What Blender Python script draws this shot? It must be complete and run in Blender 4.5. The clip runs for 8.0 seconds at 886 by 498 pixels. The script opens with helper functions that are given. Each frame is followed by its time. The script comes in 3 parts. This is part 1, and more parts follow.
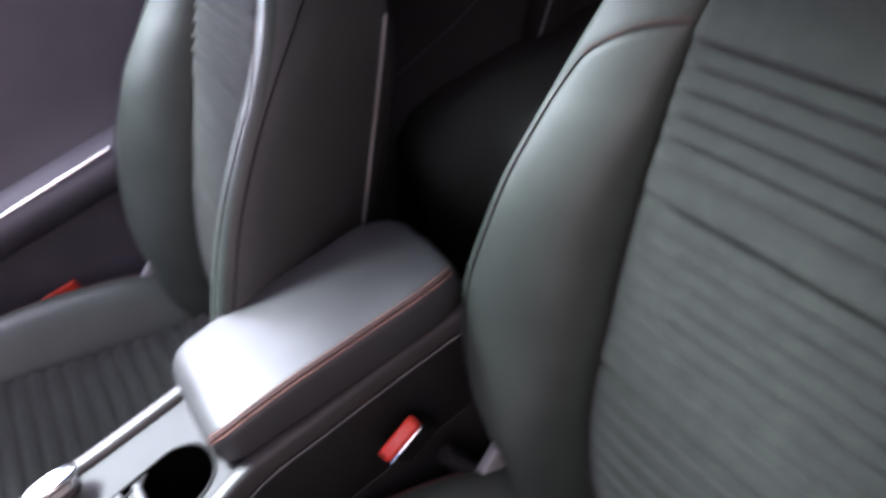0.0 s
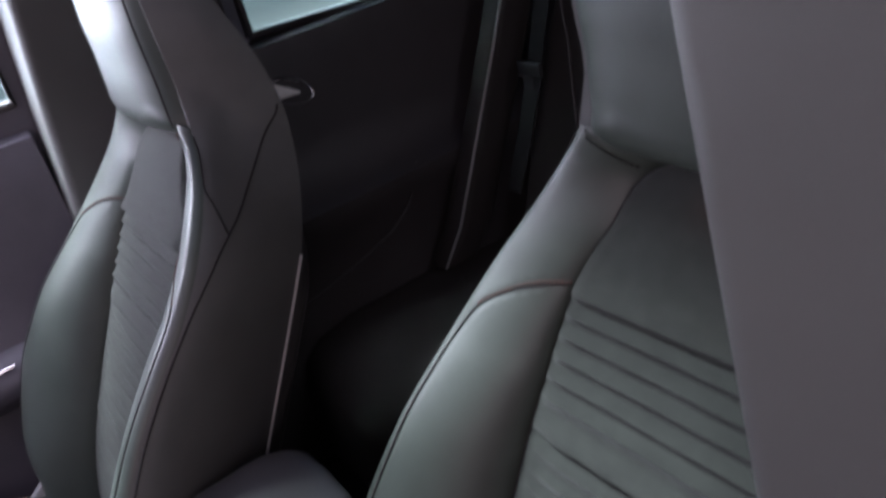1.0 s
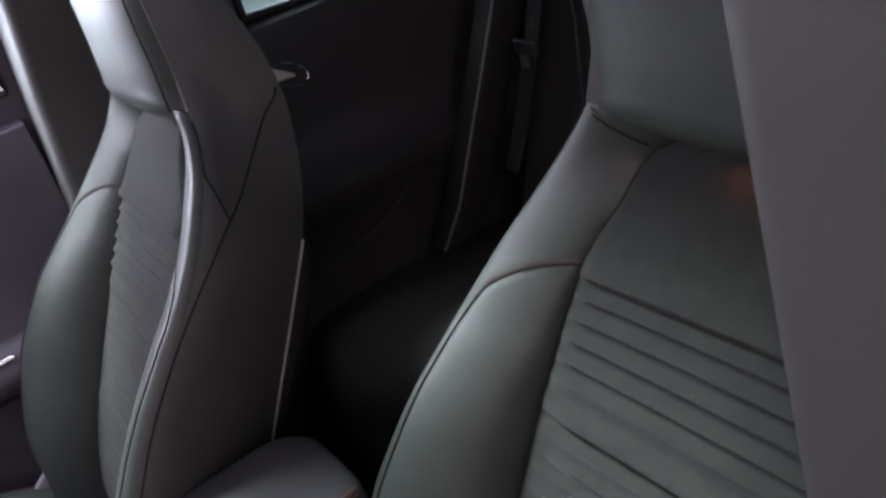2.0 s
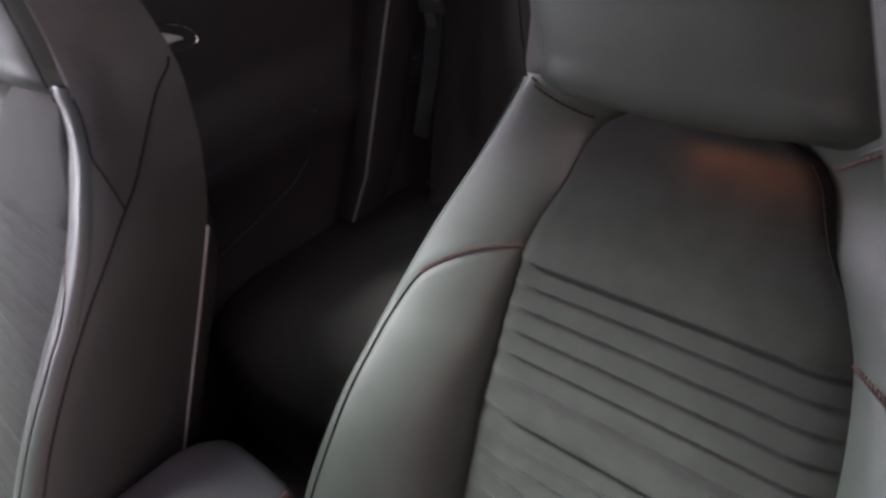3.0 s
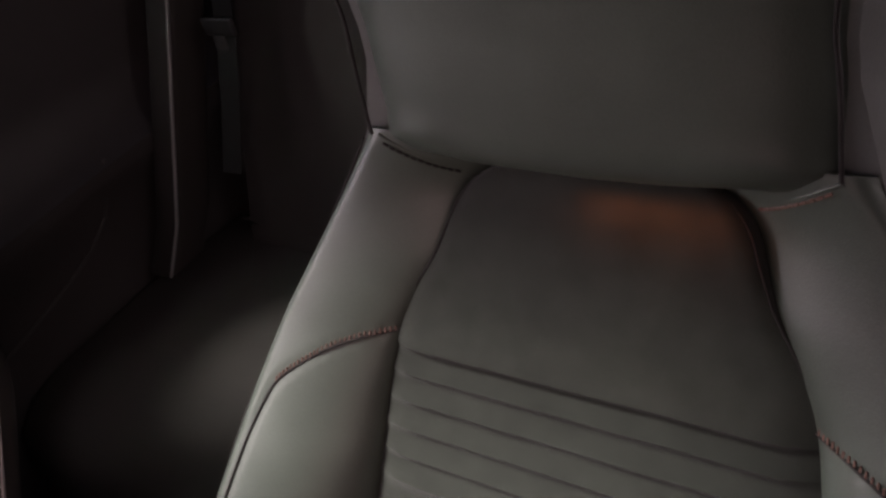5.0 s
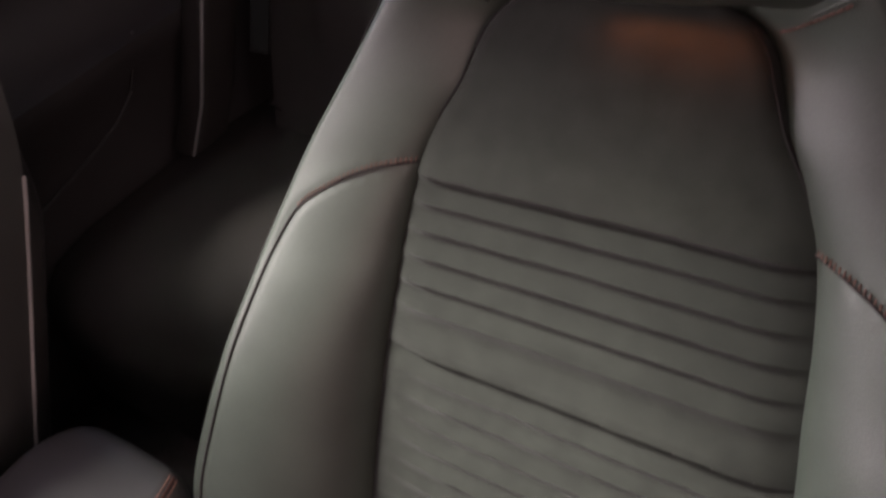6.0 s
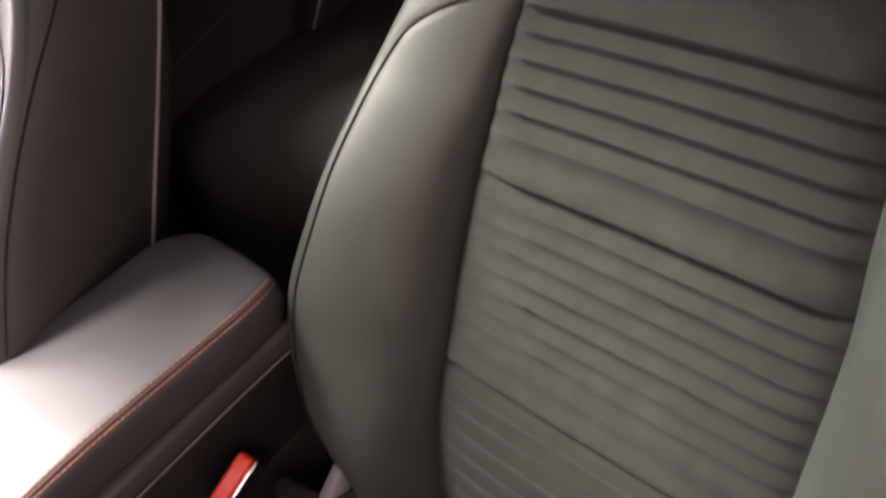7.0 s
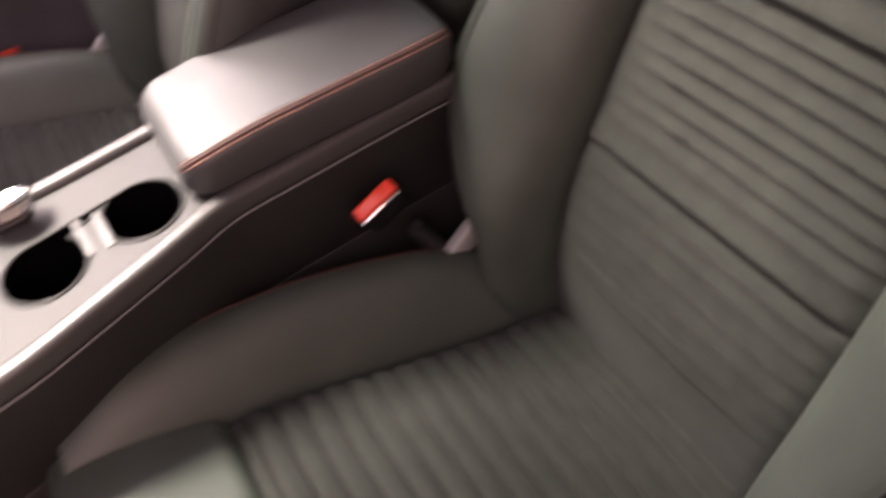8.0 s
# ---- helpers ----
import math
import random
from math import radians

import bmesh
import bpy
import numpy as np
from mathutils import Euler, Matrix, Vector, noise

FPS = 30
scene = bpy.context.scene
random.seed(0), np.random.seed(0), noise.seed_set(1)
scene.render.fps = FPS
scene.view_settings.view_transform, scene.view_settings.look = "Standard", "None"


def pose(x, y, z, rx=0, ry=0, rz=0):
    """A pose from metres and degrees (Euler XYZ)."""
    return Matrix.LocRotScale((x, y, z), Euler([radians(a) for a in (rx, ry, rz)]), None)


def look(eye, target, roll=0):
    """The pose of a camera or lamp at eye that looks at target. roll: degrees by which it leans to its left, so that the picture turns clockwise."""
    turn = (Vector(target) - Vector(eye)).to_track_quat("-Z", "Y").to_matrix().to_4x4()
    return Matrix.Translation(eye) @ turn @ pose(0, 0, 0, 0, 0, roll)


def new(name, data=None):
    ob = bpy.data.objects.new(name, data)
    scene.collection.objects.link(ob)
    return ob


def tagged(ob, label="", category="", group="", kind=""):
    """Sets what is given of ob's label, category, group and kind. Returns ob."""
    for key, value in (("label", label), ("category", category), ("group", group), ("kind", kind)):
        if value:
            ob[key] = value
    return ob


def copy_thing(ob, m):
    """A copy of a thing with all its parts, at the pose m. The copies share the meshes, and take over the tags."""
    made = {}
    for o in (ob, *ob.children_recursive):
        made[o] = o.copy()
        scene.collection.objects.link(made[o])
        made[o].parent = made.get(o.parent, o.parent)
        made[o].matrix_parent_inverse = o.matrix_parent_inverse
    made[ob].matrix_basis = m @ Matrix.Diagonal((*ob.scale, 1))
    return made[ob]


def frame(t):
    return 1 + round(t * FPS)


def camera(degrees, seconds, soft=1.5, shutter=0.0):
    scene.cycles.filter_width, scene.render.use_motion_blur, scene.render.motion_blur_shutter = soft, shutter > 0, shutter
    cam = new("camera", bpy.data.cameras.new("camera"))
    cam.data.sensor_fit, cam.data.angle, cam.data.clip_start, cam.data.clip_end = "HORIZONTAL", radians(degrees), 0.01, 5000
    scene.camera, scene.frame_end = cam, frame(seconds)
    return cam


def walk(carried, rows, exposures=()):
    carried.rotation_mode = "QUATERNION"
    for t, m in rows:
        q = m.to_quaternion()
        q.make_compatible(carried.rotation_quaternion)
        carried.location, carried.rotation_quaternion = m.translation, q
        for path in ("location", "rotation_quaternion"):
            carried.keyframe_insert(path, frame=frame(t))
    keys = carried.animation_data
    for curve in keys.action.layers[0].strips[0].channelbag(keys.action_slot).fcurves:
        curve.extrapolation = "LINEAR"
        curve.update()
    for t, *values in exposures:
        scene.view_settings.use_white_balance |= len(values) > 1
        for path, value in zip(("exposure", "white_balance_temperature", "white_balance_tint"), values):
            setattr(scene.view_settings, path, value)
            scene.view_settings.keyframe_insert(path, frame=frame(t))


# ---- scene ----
cam = camera(54.8, 8.0, soft=2.7, shutter=0.5)
PATH = [
    (0, (0.382, -0.412, 1.118), (-1.132, 0.031, -0.112), -23.4),
    (0.2, (0.408, -0.430, 1.144), (-1.092, 0.207, -0.015), -19.0),
    (0.4, (0.429, -0.428, 1.159), (-1.080, 0.293, 0.062), -17.4),
    (0.5, (0.426, -0.426, 1.162), (-1.091, 0.315, 0.090), -17.4),
    (1, (0.432, -0.411, 1.175), (-1.144, 0.436, 0.282), -15.2),
    (1.2, (0.427, -0.406, 1.189), (-1.155, 0.462, 0.326), -14.9),
    (2.5, (0.399, -0.424, 1.167), (-1.092, 0.441, 0.152), -15.9),
    (3, (0.332, -0.401, 1.172), (-1.037, 0.579, 0.093), -15.0),
    (3.5, (0.285, -0.369, 1.173), (-1.015, 0.653, 0.047), -15.3),
    (4, (0.245, -0.340, 1.165), (-0.963, 0.751, 0.004), -15.1),
    (4.2, (0.234, -0.329, 1.170), (-0.926, 0.801, -0.002), -15.5),
    (5.3, (0.206, -0.305, 1.162), (-0.820, 0.915, -0.046), -16.8),
    (5.5, (0.214, -0.319, 1.144), (-0.814, 0.867, -0.096), -16.3),
    (6, (0.232, -0.369, 1.121), (-0.814, 0.730, -0.183), -15.2),
    (6.5, (0.259, -0.409, 1.100), (-0.873, 0.578, -0.220), -15.7),
    (7, (0.288, -0.438, 1.077), (-0.896, 0.422, -0.286), -16.4),
    (7.5, (0.310, -0.477, 1.057), (-0.839, 0.264, -0.402), -15.4),
    (7.8, (0.372, -0.520, 1.008), (-0.870, 0.126, -0.420), -14.1),
    (8, (0.405, -0.542, 1.013), (-0.905, -0.054, -0.417), -14.2),
]
walk(cam, [(t, look(eye, target, roll)) for t, eye, target, roll in PATH],
     exposures=[(0.0, 1.8, 5600, 18), (0.6, 1.6, 5550, 18), (1.2, 1.28, 5600, 18), (2.5, 1.1, 5850, 20), (3.0, 1.58, 6100, 22), (3.5, 1.3, 6400, 24), (4.0, 1.25, 6600, 25), (5.5, 1.2, 6750, 25), (6.0, 1.48, 6750, 25), (6.5, 1.68, 6850, 26), (8.0, 1.9, 7250, 30)])

# ---- sky, sun, the light that comes in by the openings, and added lamps ----
world = bpy.data.worlds.new("sky")
scene.world = world
world.use_nodes = True
wn, wl = world.node_tree.nodes, world.node_tree.links
sky = wn.new("ShaderNodeTexSky")
sky.sky_type, sky.sun_disc = "NISHITA", False
sky.sun_elevation, sky.sun_rotation = radians(55), radians(241)
wl.new(sky.outputs[0], wn["Background"].inputs[0])
wn["Background"].inputs[1].default_value = 0.08


def lamp(name, kind, m, energy, color, **more):
    data = bpy.data.lights.new(name, kind)
    data.energy, data.color = energy, color
    if "size" in more:
        data.shape, data.size, data.size_y = "RECTANGLE", *more["size"]
    if "angle" in more:
        data.angle = radians(more["angle"])
    ob = new(name, data)
    ob.matrix_world = m
    return ob


lamp("sun", "SUN", look((-1.2, -0.66, 1.95), (0, 0, 0)), 5.0, (0.95, 1.0, 0.89), angle=16)
lamp("passenger_window_daylight", "AREA", look((-1.205, -0.60, 1.07), (-0.65, -0.40, 0.62)), 4.6, (1.0, 0.90, 0.94), size=(0.66, 0.34))
lamp("open_door_daylight", "AREA", look((0.56, -0.80, 1.05), (-0.45, -0.40, 0.65)), 1.0, (1.0, 0.77, 0.72), size=(0.5, 0.6))
# Pink fill lamp added overhead in front to warm the cushions and console.
lamp("front_fill", "AREA", look((-0.38, -0.90, 1.25), (-0.38, -0.58, 0.30)), 1.2, (1.0, 0.74, 0.69), size=(1.3, 0.35))
# Unseen fill lamp added to lift the dark rear bench and far seat flank.
lamp("rear_fill", "AREA", look((0.36, 0.36, 1.08), (-0.60, 0.0, 0.66)), 0.5, (1.0, 0.95, 0.95), size=(0.5, 0.3))
# Small orange lamp added for the warm patch under the headrest; the seat has none.
lamp("headrest_glow", "AREA", look((0.045, 0.0715, 0.860), (0.045, 0.052, 0.770)), 0.008, (1.0, 0.26, 0.05), size=(0.09, 0.008))


# ---- materials ----
def material(name, base, rough=0.5, metal=0.0, vary=0.15, scale=12.0, grain=900.0, bump=0.1, spec=0.5, sheen=0.0, weave=False, transmission=0.0):
    """A surface with blotches at two sizes, fine grain in colour and relief."""
    mat = bpy.data.materials.new(name)
    mat.use_nodes = True
    n, l = mat.node_tree.nodes, mat.node_tree.links
    b = n["Principled BSDF"]
    b.inputs["Metallic"].default_value = metal
    b.inputs["Specular IOR Level"].default_value = spec
    b.inputs["Sheen Weight"].default_value = sheen
    b.inputs["Sheen Roughness"].default_value = 0.5
    b.inputs["Transmission Weight"].default_value = transmission
    tc = n.new("ShaderNodeTexCoord")
    big, fine = n.new("ShaderNodeTexNoise"), n.new("ShaderNodeTexNoise")
    big.inputs["Scale"].default_value, big.inputs["Detail"].default_value = scale, 4
    fine.inputs["Scale"].default_value, fine.inputs["Detail"].default_value = grain, 3
    for tex in (big, fine):
        l.new(tc.outputs["Object"], tex.inputs["Vector"])
    mix = n.new("ShaderNodeMix")
    mix.data_type = "FLOAT"
    mix.inputs[0].default_value = 0.35
    l.new(big.outputs["Fac"], mix.inputs[2])
    l.new(fine.outputs["Fac"], mix.inputs[3])
    ramp = n.new("ShaderNodeValToRGB")
    lo, hi = [c * (1 - vary) for c in base], [min(1, c * (1 + vary)) for c in base]
    ramp.color_ramp.elements[0].position, ramp.color_ramp.elements[1].position = 0.33, 0.67
    ramp.color_ramp.elements[0].color, ramp.color_ramp.elements[1].color = (*lo, 1), (*hi, 1)
    l.new(mix.outputs[0], ramp.inputs[0])
    l.new(ramp.outputs[0], b.inputs["Base Color"])
    rr = n.new("ShaderNodeMapRange")
    rr.inputs["To Min"].default_value, rr.inputs["To Max"].default_value = max(0, rough - 0.07), min(1, rough + 0.07)
    l.new(big.outputs["Fac"], rr.inputs["Value"])
    b.inputs["Roughness"].default_value = 0.0
    if not transmission:
        l.new(rr.outputs[0], b.inputs["Roughness"])
    bp = n.new("ShaderNodeBump")
    bp.inputs["Strength"].default_value, bp.inputs["Distance"].default_value = bump, 0.001
    if weave:
        vo = n.new("ShaderNodeTexVoronoi")
        vo.inputs["Scale"].default_value = grain
        l.new(tc.outputs["Object"], vo.inputs["Vector"])
        l.new(vo.outputs["Distance"], bp.inputs["Height"])
    else:
        l.new(fine.outputs["Fac"], bp.inputs["Height"])
    l.new(bp.outputs[0], b.inputs["Normal"])
    return mat


LEATHER = material("dark_leather", (0.045, 0.055, 0.046), 0.44, vary=0.18, grain=700, bump=0.2, spec=0.48)
# Lighter copy of the seat leather; its colour makes up for light missing on the flanks.
FLANK = material("flank_lifted", (0.080, 0.083, 0.081), 0.50, vary=0.16, grain=700, bump=0.25, spec=0.4)
ARMLEATHER = material("armrest_leather", (0.053, 0.053, 0.054), 0.44, vary=0.1, grain=700, bump=0.15, spec=0.5)
CLOTH = material("ribbed_cloth", (0.0176, 0.0195, 0.0166), 0.85, vary=0.26, scale=45, grain=1400, bump=0.35, spec=0.15, sheen=0.08, weave=True)
SHELL = material("black_shell", (0.035, 0.034, 0.034), 0.5, vary=0.1, grain=500, bump=0.2)
TRIM = material("black_trim", (0.036, 0.032, 0.032), 0.52, vary=0.15, grain=400, bump=0.25)
DOORTRIM = material("door_trim", (0.070, 0.066, 0.080), 0.45, vary=0.15, grain=400, bump=0.25)
PILLAR = material("grey_pillar_trim", (0.064, 0.064, 0.061), 0.6, vary=0.05, grain=900, bump=0.06)
CARPET = material("carpet", (0.065, 0.058, 0.056), 0.95, vary=0.3, scale=40, grain=900, bump=0.8, weave=True)
SATIN = material("satin_silver", (0.036, 0.036, 0.036), 0.50, metal=0.0, vary=0.10, grain=500, bump=0.05, spec=0.22)
LEDGE = material("console_edge", (0.048, 0.046, 0.045), 0.42, vary=0.1, grain=500, bump=0.05)
CONSOLE = material("console_black", (0.012, 0.0115, 0.0115), 0.55, vary=0.15, grain=400, bump=0.25)
WELT = material("pale_piping", (0.34, 0.34, 0.34), 0.4, vary=0.1, grain=400, bump=0.1)
CHROME = material("chrome", (0.8, 0.8, 0.8), 0.12, metal=1.0, vary=0.04, grain=200, bump=0.02)
# Near-white base colour stands in for the window reflected in the door handle.
HANDLE = material("whitened_satin", (0.92, 0.90, 0.84), 0.35, metal=0.0, vary=0.05, grain=300, bump=0.03)
# Near-zero colour puts the deep shade of the cup wells into their lining.
PIT = material("well_shade_black", (0.002, 0.002, 0.002), 0.95, vary=0.2, grain=300, bump=0.1, spec=0.02)
PIPING = material("light_piping", (0.16, 0.16, 0.16), 0.4, vary=0.1, grain=400, bump=0.1)
THREAD = material("rust_thread", (0.075, 0.030, 0.023), 0.85, vary=0.25, scale=60, grain=1500, bump=0.3)
STITCH = material("rust_stitch", (0.10, 0.052, 0.042), 0.85, vary=0.25, scale=60, grain=1500, bump=0.3)
ARMTHREAD = material("armrest_thread", (0.42, 0.21, 0.16), 0.85, vary=0.25, scale=60, grain=1500, bump=0.3)
SEAM = material("dark_seam", (0.008, 0.006, 0.006), 0.9, vary=0.2, grain=900, bump=0.2)
RED = material("red_plastic", (0.80, 0.06, 0.03), 0.3, vary=0.05, grain=300, bump=0.03)
BUCKLE = material("buckle_black", (0.02, 0.02, 0.02), 0.4, vary=0.1, grain=400, bump=0.1)
GREYPLASTIC = material("grey_plastic", (0.26, 0.265, 0.26), 0.4, vary=0.08, grain=400, bump=0.08)
HEADLINER = material("headliner", (0.28, 0.275, 0.27), 0.95, vary=0.08, grain=900, bump=0.4, weave=True)
REARCLOTH = material("rear_seat_cloth", (0.018, 0.0145, 0.013), 0.85, vary=0.2, grain=1200, bump=0.4, weave=True)
WEBBING = material("belt_webbing", (0.014, 0.014, 0.014), 0.9, vary=0.2, grain=1500, bump=0.4, weave=True, spec=0.1)
REDWALL = material("bounce_red", (0.15, 0.09, 0.08), 0.9, vary=0.15, scale=2, grain=60, bump=0.5)
DARKWALL = material("blocker_dark", (0.05, 0.048, 0.046), 0.9, vary=0.15, scale=2, grain=60, bump=0.5)
ASPHALT = material("asphalt", (0.055, 0.055, 0.055), 0.9, vary=0.12, scale=2, grain=60, bump=0.4)
# Emission put into the backdrop stands in for the bright outdoors behind the windows.
BACKDROP_GLOW = bpy.data.materials.new("backdrop_glow")
BACKDROP_GLOW.use_nodes = True
BACKDROP_GLOW.node_tree.nodes["Principled BSDF"].inputs["Base Color"].default_value = (0.8, 0.85, 0.8, 1)
BACKDROP_GLOW.node_tree.nodes["Principled BSDF"].inputs["Emission Color"].default_value = (0.86, 1.0, 0.90, 1)
BACKDROP_GLOW.node_tree.nodes["Principled BSDF"].inputs["Emission Strength"].default_value = 1.6
GLASS = material("tinted_glass", (0.80, 0.92, 0.86), 0.02, vary=0.01, grain=50, bump=0.0, transmission=1.0)


# ---- mesh helpers ----
def link_mesh(name, bm, mat, parent=None, label="", smooth=True):
    bmesh.ops.recalc_face_normals(bm, faces=bm.faces)
    me = bpy.data.meshes.new(name)
    bm.to_mesh(me)
    bm.free()
    if smooth:
        for p in me.polygons:
            p.use_smooth = True
        me.set_sharp_from_angle(angle=radians(50))
    me.materials.append(mat)
    ob = new(name, me)
    if parent is not None:
        ob.parent = parent
    if label:
        ob["label"] = label
    return ob


def part(name, bm, mat, parent, label="", smooth=True):
    return link_mesh(name, bm, mat, parent, label, smooth)


def thing(name, label, category, group="", kind="", at=(0, 0, 0)):
    ob = new(name)
    ob.location = at
    return tagged(ob, label, category, group, kind)


def lerp(table, s):
    """Smooth values between the rows (s, value) of a table."""
    if s <= table[0][0]:
        return table[0][1]
    for n in range(len(table) - 1):
        (a, va), (b, vb) = table[n], table[n + 1]
        if s <= b:
            vp = table[n - 1] if n else (2 * a - b, 2 * va - vb)
            vn = table[n + 2] if n + 2 < len(table) else (2 * b - a, 2 * vb - va)
            k = (s - a) / (b - a)
            m0 = (vb - vp[1]) / (b - vp[0]) * (b - a)
            m1 = (vn[1] - va) / (vn[0] - a) * (b - a)
            return ((2 * k ** 3 - 3 * k * k + 1) * va + (k ** 3 - 2 * k * k + k) * m0
                    + (-2 * k ** 3 + 3 * k * k) * vb + (k ** 3 - k * k) * m1)
    return table[-1][1]


def pad(front, nu, nv, back):
    """A closed cushion: the sheet front(u, v) with u and v from 0 to 1, and the same sheet moved by the vector back."""
    bm = bmesh.new()
    f = [[bm.verts.new(front(i / nu, j / nv)) for i in range(nu + 1)] for j in range(nv + 1)]
    b = [[bm.verts.new(f[j][i].co + Vector(back)) for i in range(nu + 1)] for j in range(nv + 1)]
    for j in range(nv):
        for i in range(nu):
            bm.faces.new((f[j][i], f[j][i + 1], f[j + 1][i + 1], f[j + 1][i]))
            bm.faces.new((b[j + 1][i], b[j + 1][i + 1], b[j][i + 1], b[j][i]))
    for i in range(nu):
        bm.faces.new((f[0][i + 1], f[0][i], b[0][i], b[0][i + 1]))
        bm.faces.new((f[nv][i], f[nv][i + 1], b[nv][i + 1], b[nv][i]))
    for j in range(nv):
        bm.faces.new((f[j][0], f[j + 1][0], b[j + 1][0], b[j][0]))
        bm.faces.new((f[j + 1][nu], f[j][nu], b[j][nu], b[j + 1][nu]))
    return bm


def loft(loops, caps=True):
    """A skin over closed loops of points, all of one length."""
    bm = bmesh.new()
    rows = [[bm.verts.new(p) for p in loop] for loop in loops]
    n = len(rows[0])
    for a, b in zip(rows, rows[1:]):
        for i in range(n):
            bm.faces.new((a[i], a[(i + 1) % n], b[(i + 1) % n], b[i]))
    if caps:
        for row, flip in ((rows[0], True), (rows[-1], False)):
            bm.faces.new(row[::-1] if flip else row)
    return bm


def tube(points, r, sides=6, flat=1.0):
    """A cord of radius r along points."""
    pts = [Vector(p) for p in points]
    loops = []
    up = Vector((0.31, 0.52, 0.79))
    for i, p in enumerate(pts):
        d = (pts[min(i + 1, len(pts) - 1)] - pts[max(i - 1, 0)]).normalized()
        a = d.cross(up).normalized()
        b = d.cross(a)
        loops.append([p + r * (math.cos(k * math.tau / sides) * a + flat * math.sin(k * math.tau / sides) * b) for k in range(sides)])
    return loft(loops)


def dashes(points, r, length, gap, sides=5):
    """Stitches along a path, joined in one mesh."""
    bm = bmesh.new()
    pts = [Vector(p) for p in points]
    dist = [0.0]
    for a, b in zip(pts, pts[1:]):
        dist.append(dist[-1] + (b - a).length)

    def at(d):
        for i in range(len(pts) - 1):
            if d <= dist[i + 1]:
                return pts[i].lerp(pts[i + 1], (d - dist[i]) / max(1e-9, dist[i + 1] - dist[i]))
        return pts[-1]
    d = 0.0
    while d + length < dist[-1]:
        a, b = at(d), at(d + length)
        piece = tube([a, a.lerp(b, 0.2) + Vector((0, 0, r * 0.3)), a.lerp(b, 0.8) + Vector((0, 0, r * 0.3)), b], r, sides)
        vs = [bm.verts.new(v.co) for v in piece.verts]
        piece.verts.index_update()
        for f in piece.faces:
            bm.faces.new([vs[v.index] for v in f.verts])
        piece.free()
        d += length + gap
    return bm


def ticks(points, way, length, gap, r):
    """Short stitches that cross a seam, joined in one mesh."""
    bm = bmesh.new()
    left = gap
    for a, b in zip(points, points[1:]):
        step = (b - a).length
        while left <= step:
            p = a.lerp(b, left / step)
            piece = tube([p, p + 0.5 * length * way + 0.0004 * OUT, p + length * way], r, 5)
            piece.verts.index_update()
            vs = [bm.verts.new(v.co) for v in piece.verts]
            for f in piece.faces:
                bm.faces.new([vs[v.index] for v in f.verts])
            piece.free()
            left += gap
        left -= step
    return bm


def box(lo, hi, bevel=0.01, segments=3):
    bm = bmesh.new()
    bmesh.ops.create_cube(bm, size=1.0)
    for v in bm.verts:
        v.co = Vector([lo[k] + (v.co[k] + 0.5) * (hi[k] - lo[k]) for k in range(3)])
    if bevel:
        bmesh.ops.bevel(bm, geom=list(bm.edges), offset=bevel, segments=segments, affect="EDGES", profile=0.5)
    return bm


def prism(outline, axis, lo, hi, bevel=0.0, segments=2):
    """A closed plate: a flat outline of two coordinates pushed from lo to hi along axis."""
    bm = bmesh.new()

    def at(a, b, c):
        return {"x": (c, a, b), "y": (a, c, b), "z": (a, b, c)}[axis]
    low = [bm.verts.new(at(a, b, lo)) for a, b in outline]
    top = [bm.verts.new(at(a, b, hi)) for a, b in outline]
    n = len(outline)
    bm.faces.new(low[::-1])
    bm.faces.new(top)
    for i in range(n):
        bm.faces.new((low[i], low[(i + 1) % n], top[(i + 1) % n], top[i]))
    bmesh.ops.recalc_face_normals(bm, faces=bm.faces)
    if bevel:
        bmesh.ops.bevel(bm, geom=list(bm.edges), offset=bevel, segments=segments, affect="EDGES", profile=0.5)
    return bm


def rounded(w, h, r, n=5):
    """The outline of a rounded rectangle about the origin."""
    out = []
    for cx, cy, a0 in ((w - r, h - r, 0), (-w + r, h - r, 90), (-w + r, -h + r, 180), (w - r, -h + r, 270)):
        for k in range(n + 1):
            a = radians(a0 + 90 * k / n)
            out.append((cx + r * math.cos(a), cy + r * math.sin(a)))
    return out


def shifted(outline, dx, dy):
    return [(a + dx, b + dy) for a, b in outline]

# ---- front seats ----
# Back: x across, s up along the reclined back, d out towards the sitter.
ORIGIN, UP, OUT = Vector((0, -0.282, 0.2)), Vector((0, 0.503, 0.864)), Vector((0, -0.864, 0.503))


def sb(x, s, d):
    return Vector((x, 0, 0)) + ORIGIN + s * UP + d * OUT


INSERT_W = [(0.03, 0.156), (0.07, 0.165), (0.11, 0.168), (0.2, 0.173), (0.3, 0.174), (0.45, 0.173), (0.52, 0.166), (0.573, 0.161), (0.627, 0.151), (0.66, 0.137), (0.69, 0.119), (0.705, 0.1125), (0.72, 0.1065), (0.735, 0.100), (0.75, 0.087), (0.765, 0.062), (0.80, 0.030)]
INSERT_D = [(0.03, -0.062), (0.07, -0.045), (0.12, -0.022), (0.2, -0.006), (0.3, 0.0), (0.45, 0.002), (0.63, 0.004), (0.69, 0.008), (0.72, 0.009), (0.76, 0.002), (0.80, -0.014)]
OUTER_X = [(0.0, 0.172), (0.06, 0.190), (0.114, 0.214), (0.156, 0.242), (0.18, 0.260), (0.23, 0.287), (0.28, 0.300), (0.33, 0.301), (0.44, 0.283), (0.51, 0.271), (0.545, 0.265), (0.59, 0.253), (0.63, 0.240), (0.70, 0.207), (0.75, 0.178), (0.776, 0.162), (0.82, 0.160)]
